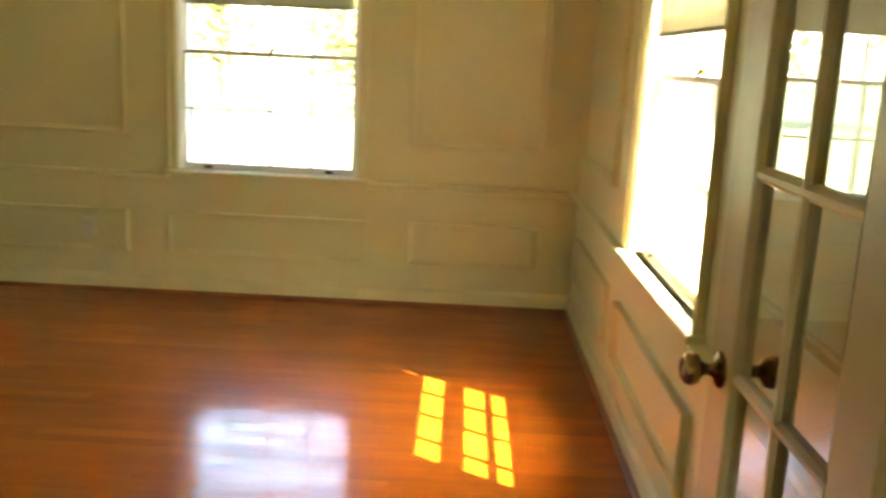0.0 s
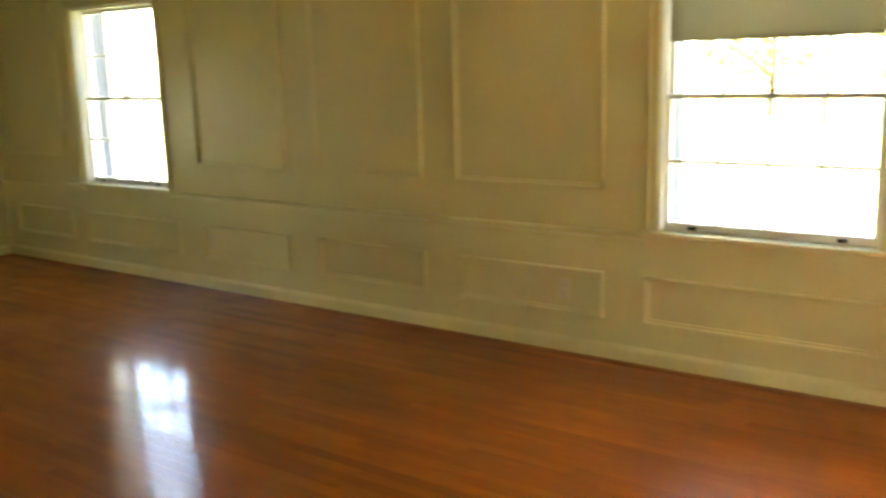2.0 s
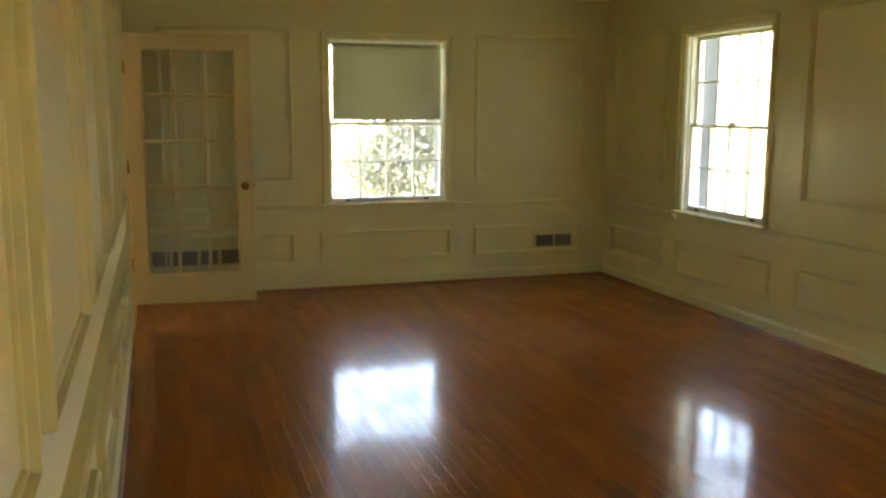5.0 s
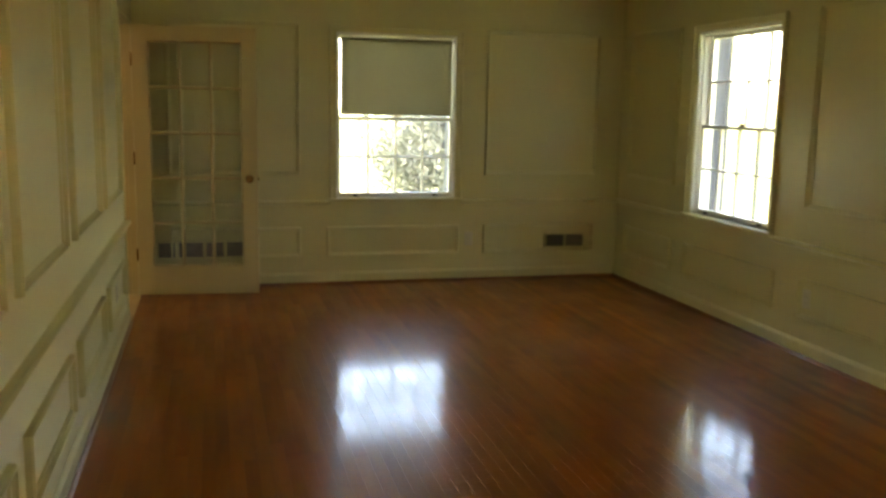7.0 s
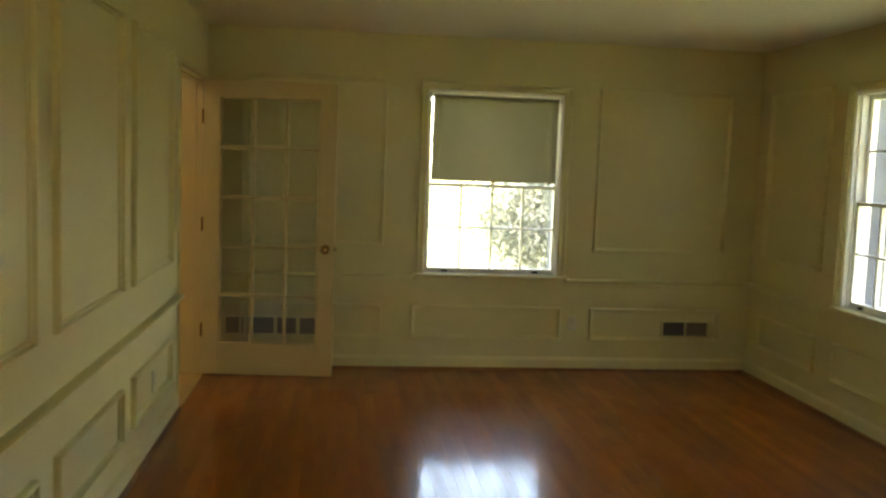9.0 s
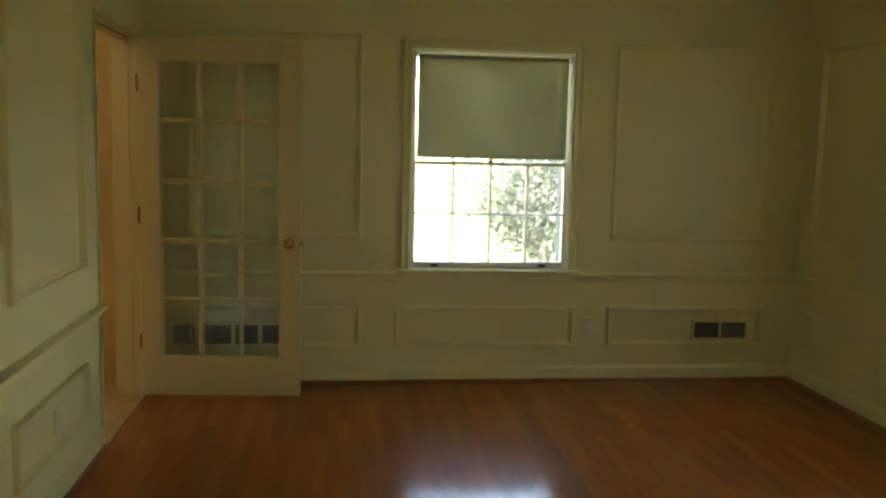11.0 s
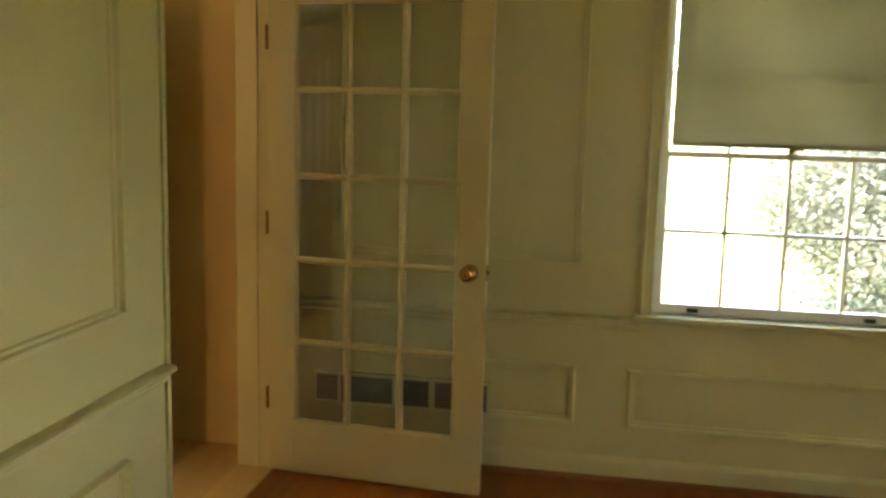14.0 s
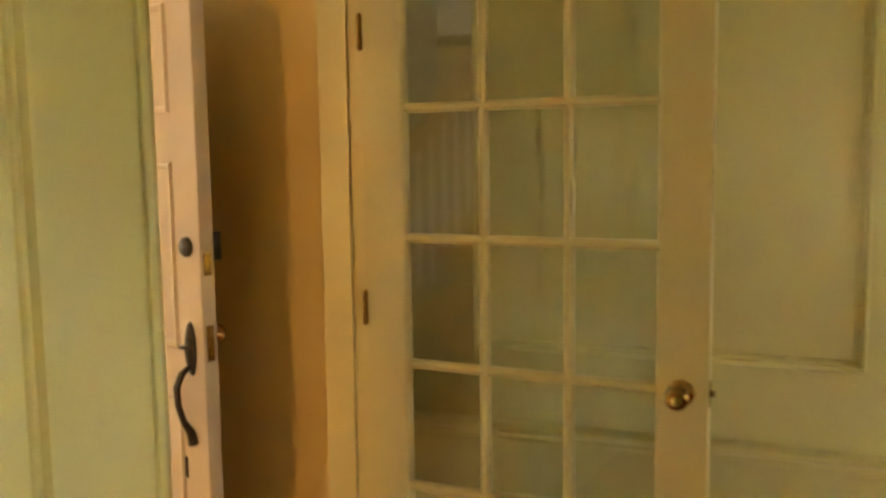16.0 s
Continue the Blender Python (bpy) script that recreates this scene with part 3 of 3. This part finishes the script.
vent(pose(0, 0.145, 0.252, 0, 0, 90), [(0.0, 0.125), (0.155, 0.34), (0.365, 0.50), (0.525, 0.75)], 0.118, "long dark louvred wall vent behind the French door", (VENTM,) * 4)


def outlet(m, label):
    o = thing("outlet", m, label, "outlet", "wall outlets")
    part("plate", boxed(-0.035, 0.035, -0.007, 0.0, -0.057, 0.057, bev=0.003), PLATE, o)
    for z in (-0.02, 0.02):
        b = lathe([(0.0, -0.0085), (0.014, -0.0085), (0.016, -0.006), (0.016, 0.0)], 18, "Y")
        part("socket", moved(b, pose(0, 0, z)), PLATE, o)
        for x in (-0.006, 0.006):
            part("slot", boxed(x - 0.001, x + 0.001, -0.0092, -0.0080, z - 0.002, z + 0.007), SLOT, o)
    part("screw", moved(lathe([(0.0, -0.0085), (0.003, -0.0085), (0.003, 0.0)], 10, "Y"), pose(0, 0, 0)), STEEL, o)
    return o


outlet(POSE_W @ pose(2.692, 0, 0.358), "ivory wall outlet below a window corner")
outlet(POSE_N @ pose(5.498, 0, 0.36), "ivory wall outlet inside a lower wall panel")
outlet(POSE_N @ pose(2.70, 0, 0.36), "ivory wall outlet at a panel edge")
outlet(POSE_S @ pose(-1.79, 0, 0.345), "ivory wall outlet inside a lower wall panel")


# ---- hall: front door, stairs, lamp ----
def front_door(m):
    d = thing("front_door", m, "pale panelled front door standing open against the hall wall", "door")
    L, H, t = 0.91, 2.03, 0.044
    part("slab", boxed(0, L, -t / 2, t / 2, 0.01, H, bev=0.003), PINKP, d)
    for a, b in ((0.12, 0.42), (0.49, 0.79)):
        for c, e in ((0.25, 0.78), (0.92, 1.45), (1.58, 1.88)):
            for sg in (-1, 1):
                bm = sweep_rect([(0.0, -t / 2), (0.006, -t / 2 - 0.008), (0.016, -t / 2 - 0.006), (0.022, -t / 2)], a, b, c, e)
                part("door_panel", moved(bm, pose(0, 0, 0) if sg > 0 else pose(a + b, 0, 0, 0, 0, 180)), PINKP, d)
    x = L - 0.062
    dead = smooth(part("deadbolt", lathe([(0.0, -0.014), (0.022, -0.014), (0.027, -0.008), (0.028, 0.0)], 20, "Y"), BRONZE, d, "round dark bronze deadbolt"))
    dead.location = (x, -t / 2, 1.215)
    turn = part("thumb_turn", boxed(-0.02, 0.05, 0.0, 0.034, -0.04, 0.04, bev=0.004), BRONZE, d, "black rim lock")
    turn.location = (x, t / 2, 1.215)
    part("thumb_lever", boxed(x - 0.005, x + 0.005, t / 2 + 0.034, t / 2 + 0.05, 1.197, 1.233, bev=0.002), BRONZE, d)
    plate = moved(lathe([(0.0, -0.016), (0.010, -0.016), (0.018, -0.012), (0.024, -0.006), (0.026, 0.0)], 24, "Y"), Matrix.Diagonal((1.0, 1.0, 3.0, 1.0)))
    h = part("handle_set", plate, BRONZE, d, "dark bronze handle set with curved grip")
    h.location = (x, -t / 2, 0.93)
    smooth(part("grip", tube([(0, -0.012, -0.05), (0, -0.035, -0.065), (0, -0.052, -0.10), (0, -0.050, -0.15), (0, -0.035, -0.20), (0, -0.014, -0.235), (0, -0.006, -0.27)], [0.008, 0.010, 0.010, 0.009, 0.009, 0.012, 0.016]), BRONZE, h))
    part("thumb_latch", boxed(-0.012, 0.012, -0.035, -0.012, 0.005, 0.012, bev=0.002), BRONZE, h)
    k = part("inner_knob", lathe([(0.0, 0.0), (0.03, 0.0), (0.028, 0.006), (0.011, 0.010), (0.011, 0.026), (0.026, 0.036), (0.028, 0.048), (0.02, 0.058), (0.0, 0.058)], 20, "Y"), BRASS, d, "brass inner knob")
    smooth(k)
    k.location = (x, t / 2, 0.96)
    part("lock_plate", boxed(L - 0.0005, L + 0.001, -0.012, 0.012, 0.90, 1.0), BRASS, d)
    part("lock_plate", boxed(L - 0.0005, L + 0.001, -0.012, 0.012, 1.14, 1.2), BRASS, d)
    part("mail_slot", boxed(x - 0.055, x - 0.043, -t / 2 - 0.004, -t / 2, 0.55, 0.61, bev=0.001), BRONZE, d)
    return d


front_door(pose(0.05, -1.255, 0.0, 0, 0, 69.0))


def baluster_mesh(top):
    return lathe([(0.017, 0.0), (0.017, 0.10), (0.013, 0.11), (0.019, 0.13), (0.021, 0.22), (0.015, top - 0.2), (0.012, top - 0.13), (0.016, top - 0.12), (0.016, top)], 8)


def staircase():
    s = thing("staircase", pose(1.53, -1.2, 0.004), "wooden hall staircase with white balusters and dark handrail", "stairs")
    n, rise, run, wid = 13, 0.18, 0.29, 1.0
    for k in range(n):
        part("tread", boxed(k * run - 0.025, (k + 1) * run, -wid, 0.03, (k + 1) * rise - 0.028, (k + 1) * rise, bev=0.006), RAILW, s)
        part("riser", boxed(k * run, k * run + 0.018, -wid, 0.0, k * rise, (k + 1) * rise - 0.028), RAILW, s)
    for y in (0.0, -wid + 0.03):
        bm = bmesh.new()
        prof = [(0.0, 0.0)]
        for k in range(n):
            prof += [(k * run + 0.001, (k + 1) * rise - 0.03), ((k + 1) * run + 0.001, (k + 1) * rise - 0.03)]
        prof += [(n * run, 0.0)]
        f0 = [bm.verts.new((x, y, z)) for x, z in prof]
        f1 = [bm.verts.new((x, y - 0.03, z)) for x, z in prof]
        bm.faces.new(f0)
        bm.faces.new(f1[::-1])
        for i in range(len(prof)):
            j = (i + 1) % len(prof)
            bm.faces.new((f0[i], f0[j], f1[j], f1[i]))
        part("stringer", bm, RAILW, s)
    slope = rise / run
    for k in range(n):
        for q in (0.06, 0.205):
            x = k * run + q
            z0 = (k + 1) * rise
            o = part("baluster", baluster_mesh(0.90 + (x + 0.03) * slope + 0.02 - z0), STAIRW, s)
            o.location = (x, -0.02, z0)
    a = math.atan2(rise, run)
    ln = n * run / math.cos(a)
    prof = [(-0.034, 0.0), (0.034, 0.0), (0.038, 0.045), (0.028, 0.075), (0.0, 0.084), (-0.028, 0.075), (-0.038, 0.045)]
    h = part("handrail", sweep_line(prof, 0, ln), RAILW, s, "dark wooden handrail")
    h.location, h.rotation_euler = (-0.03, -0.02, 0.90), (0, -a, 0)
    nb = lathe([(0.05, 0.0), (0.05, 0.35), (0.035, 0.37), (0.045, 0.42), (0.03, 0.75), (0.05, 0.80), (0.05, 1.0), (0.03, 1.02), (0.045, 1.06), (0.03, 1.10), (0.0, 1.11)], 14)
    o = part("newel_post", nb, RAILW, s)
    o.location = (-0.085, -0.02, 0.0)
    return s


staircase()


def hall_lamp():
    l = thing("ceiling_lamp", pose(3.2, -0.6, CZ), "warm glass ceiling lamp in the hall", "lamp")
    part("base", lathe([(0.0, -0.03), (0.10, -0.03), (0.11, -0.01), (0.11, 0.0)], 24), BRASS, l)
    m, nt, b = base_mat("warm_lamp_glass")
    b.inputs["Base Color"].default_value = (0.9, 0.8, 0.6, 1)
    b.inputs["Emission Color"].default_value = (1.0, 0.73, 0.44, 1)
    b.inputs["Emission Strength"].default_value = LAMP
    smooth(part("shade", lathe([(0.0, -0.17), (0.08, -0.16), (0.15, -0.125), (0.18, -0.08), (0.17, -0.03), (0.0, -0.03)], 24), m, l))


LAMP = 1.6
hall_lamp()

# ---- outdoors ----
ground = tagged(mesh_ob("ground", boxed(-400, 400, -400, 400, -0.9, -0.55), GRASS), "sunlit lawn around the house", "ground", kind="structure")


def tree(name, m, height, spread, count, leaf, low, seed, label):
    rng = random.Random(seed)
    t = thing(name, m, label, "tree")
    pts = [Vector((0.06 * rng.uniform(-1, 1) * k, 0.06 * rng.uniform(-1, 1) * k, height * 0.72 * k / 6)) for k in range(7)]
    bm = tube(pts, [0.05 * height * (1 - k / 8) * 0.35 for k in range(7)], 9)
    tips = []
    for k in range(11):
        z = height * (low + (0.72 - low) * rng.random())
        base = Vector((0, 0, z))
        a = rng.uniform(0, 6.283)
        r = spread * (0.55 + 0.45 * rng.random())
        end = base + Vector((math.cos(a) * r, math.sin(a) * r, height * rng.uniform(0.05, 0.28)))
        mid = (base + end) / 2 + Vector((0, 0, -0.05 * height))
        lb = tube([base, mid, end], [0.012 * height, 0.008 * height, 0.003 * height], 6)
        me = bpy.data.meshes.new("limb")
        lb.to_mesh(me)
        lb.free()
        bm.from_mesh(me)
        bpy.data.meshes.remove(me)
        tips += [end, mid, (mid + end) / 2]
    tips += [Vector((rng.gauss(0, spread * 0.3), rng.gauss(0, spread * 0.3), height * rng.uniform(low + 0.1, 0.95))) for _ in range(16)]
    part("trunk", bm, BARK, t)
    vs, fs = [], []
    for i in range(count):
        c = tips[rng.randrange(len(tips))]
        s = spread * 0.26
        p = c + Vector((rng.gauss(0, s), rng.gauss(0, s), rng.gauss(0, s * 0.8)))
        if p.z < 0.05:
            continue
        d = Vector((rng.gauss(0, 1), rng.gauss(0, 1), rng.gauss(0, 0.6))).normalized()
        e = d.orthogonal().normalized()
        q = leaf * rng.uniform(0.6, 1.3)
        n = len(vs)
        vs += [p - d * q, p + e * q * 0.45, p + d * q, p - e * q * 0.45]
        fs.append((n, n + 1, n + 2, n + 3))
    me = bpy.data.meshes.new("crown")
    me.from_pydata([tuple(v) for v in vs], [], fs)
    me.materials.append(LEAF if seed % 2 else LEAF2)
    cr = new("crown", me)
    cr.parent = t
    return t


tree("tree", pose(-6.4, 3.98, -0.56), 2.4, 1.1, 24000, 0.036, 0.02, 1, "leafy green shrub tree standing outside the west window")
for tx, ty, th, ts, seed in ((-9, 30, 7.0, 3.0, 4), (-1.5, 33, 8.0, 3.4, 6), (4.5, 31, 6.5, 3.0, 8), (9.5, 34, 8.0, 3.4, 10), (15, 31, 7.5, 3.2, 12)):
    tree("tree", pose(tx, ty, -0.56), th, ts, 4500, 0.2, 0.04, seed, "yellow-green leafy tree across the north lawn")

for tx, ty, th, ts, seed in ((11.2, 15, 5.2, 2.2, 15), (13.4, 17.5, 5.6, 2.4, 17), (12.4, 21, 6.4, 2.6, 19), (15.8, 20, 5.5, 2.4, 21)):
    tree("tree", pose(tx, ty, -0.56), th, ts, 7000, 0.13, 0.02, seed, "yellow-green shrub on the sunny side lawn")


# ---- floor boards ----
def board_mesh(length, width):
    e, c = 0.0001, 0.00018
    bm = bmesh.new()
    rings = []
    for d, z in ((e, -0.012), (e, -c), (e + c, 0.0)):
        rings.append([bm.verts.new(p) for p in ((d, d, z), (length - d, d, z), (length - d, width - d, z), (d, width - d, z))])
    for r, s in zip(rings, rings[1:]):
        for i in range(4):
            j = (i + 1) % 4
            bm.faces.new((r[i], r[j], s[j], s[i]))
    bm.faces.new(rings[-1])
    return bm


floor = tagged(mesh_ob("floor", boxed(-0.001, EX + 0.001, -0.075, NY + 0.001, -0.06, -0.010), SUBF), "glossy orange-brown strip oak floor", "floor", kind="structure")
rng = random.Random(5)
BW = 0.0572
cache = {}
rest = bmesh.new()
made = 0
row = 0
y = -0.070
while y < NY - 0.005:
    w = round(min(BW, NY - y), 4)
    x = -rng.uniform(0, 0.9)
    while x < EX:
        ln = rng.choice((0.6, 0.9, 1.2, 1.5, 1.8))
        a, b = max(x, 0.0), min(x + ln, EX)
        x += ln
        if b - a < 0.03:
            continue
        key = (round(b - a, 3), w)
        if made < 300 and 0.15 < y < 2.75:
            if key not in cache:
                bm = board_mesh(*key)
                me = bpy.data.meshes.new("board")
                bm.to_mesh(me)
                bm.free()
                me.materials.append(FLOOR)
                cache[key] = me
            o = new("board", cache[key])
            o.parent = floor
            o.location = (a, y, 0.0)
            made += 1
        else:
            bm = board_mesh(*key)
            me = bpy.data.meshes.new("tmp")
            bm.to_mesh(me)
            bm.free()
            me.transform(Matrix.Translation((a, y, 0.0)))
            rest.from_mesh(me)
            bpy.data.meshes.remove(me)
    y += BW
tagged(mesh_ob("boards", rest, FLOORJ, floor), kind="stuff")
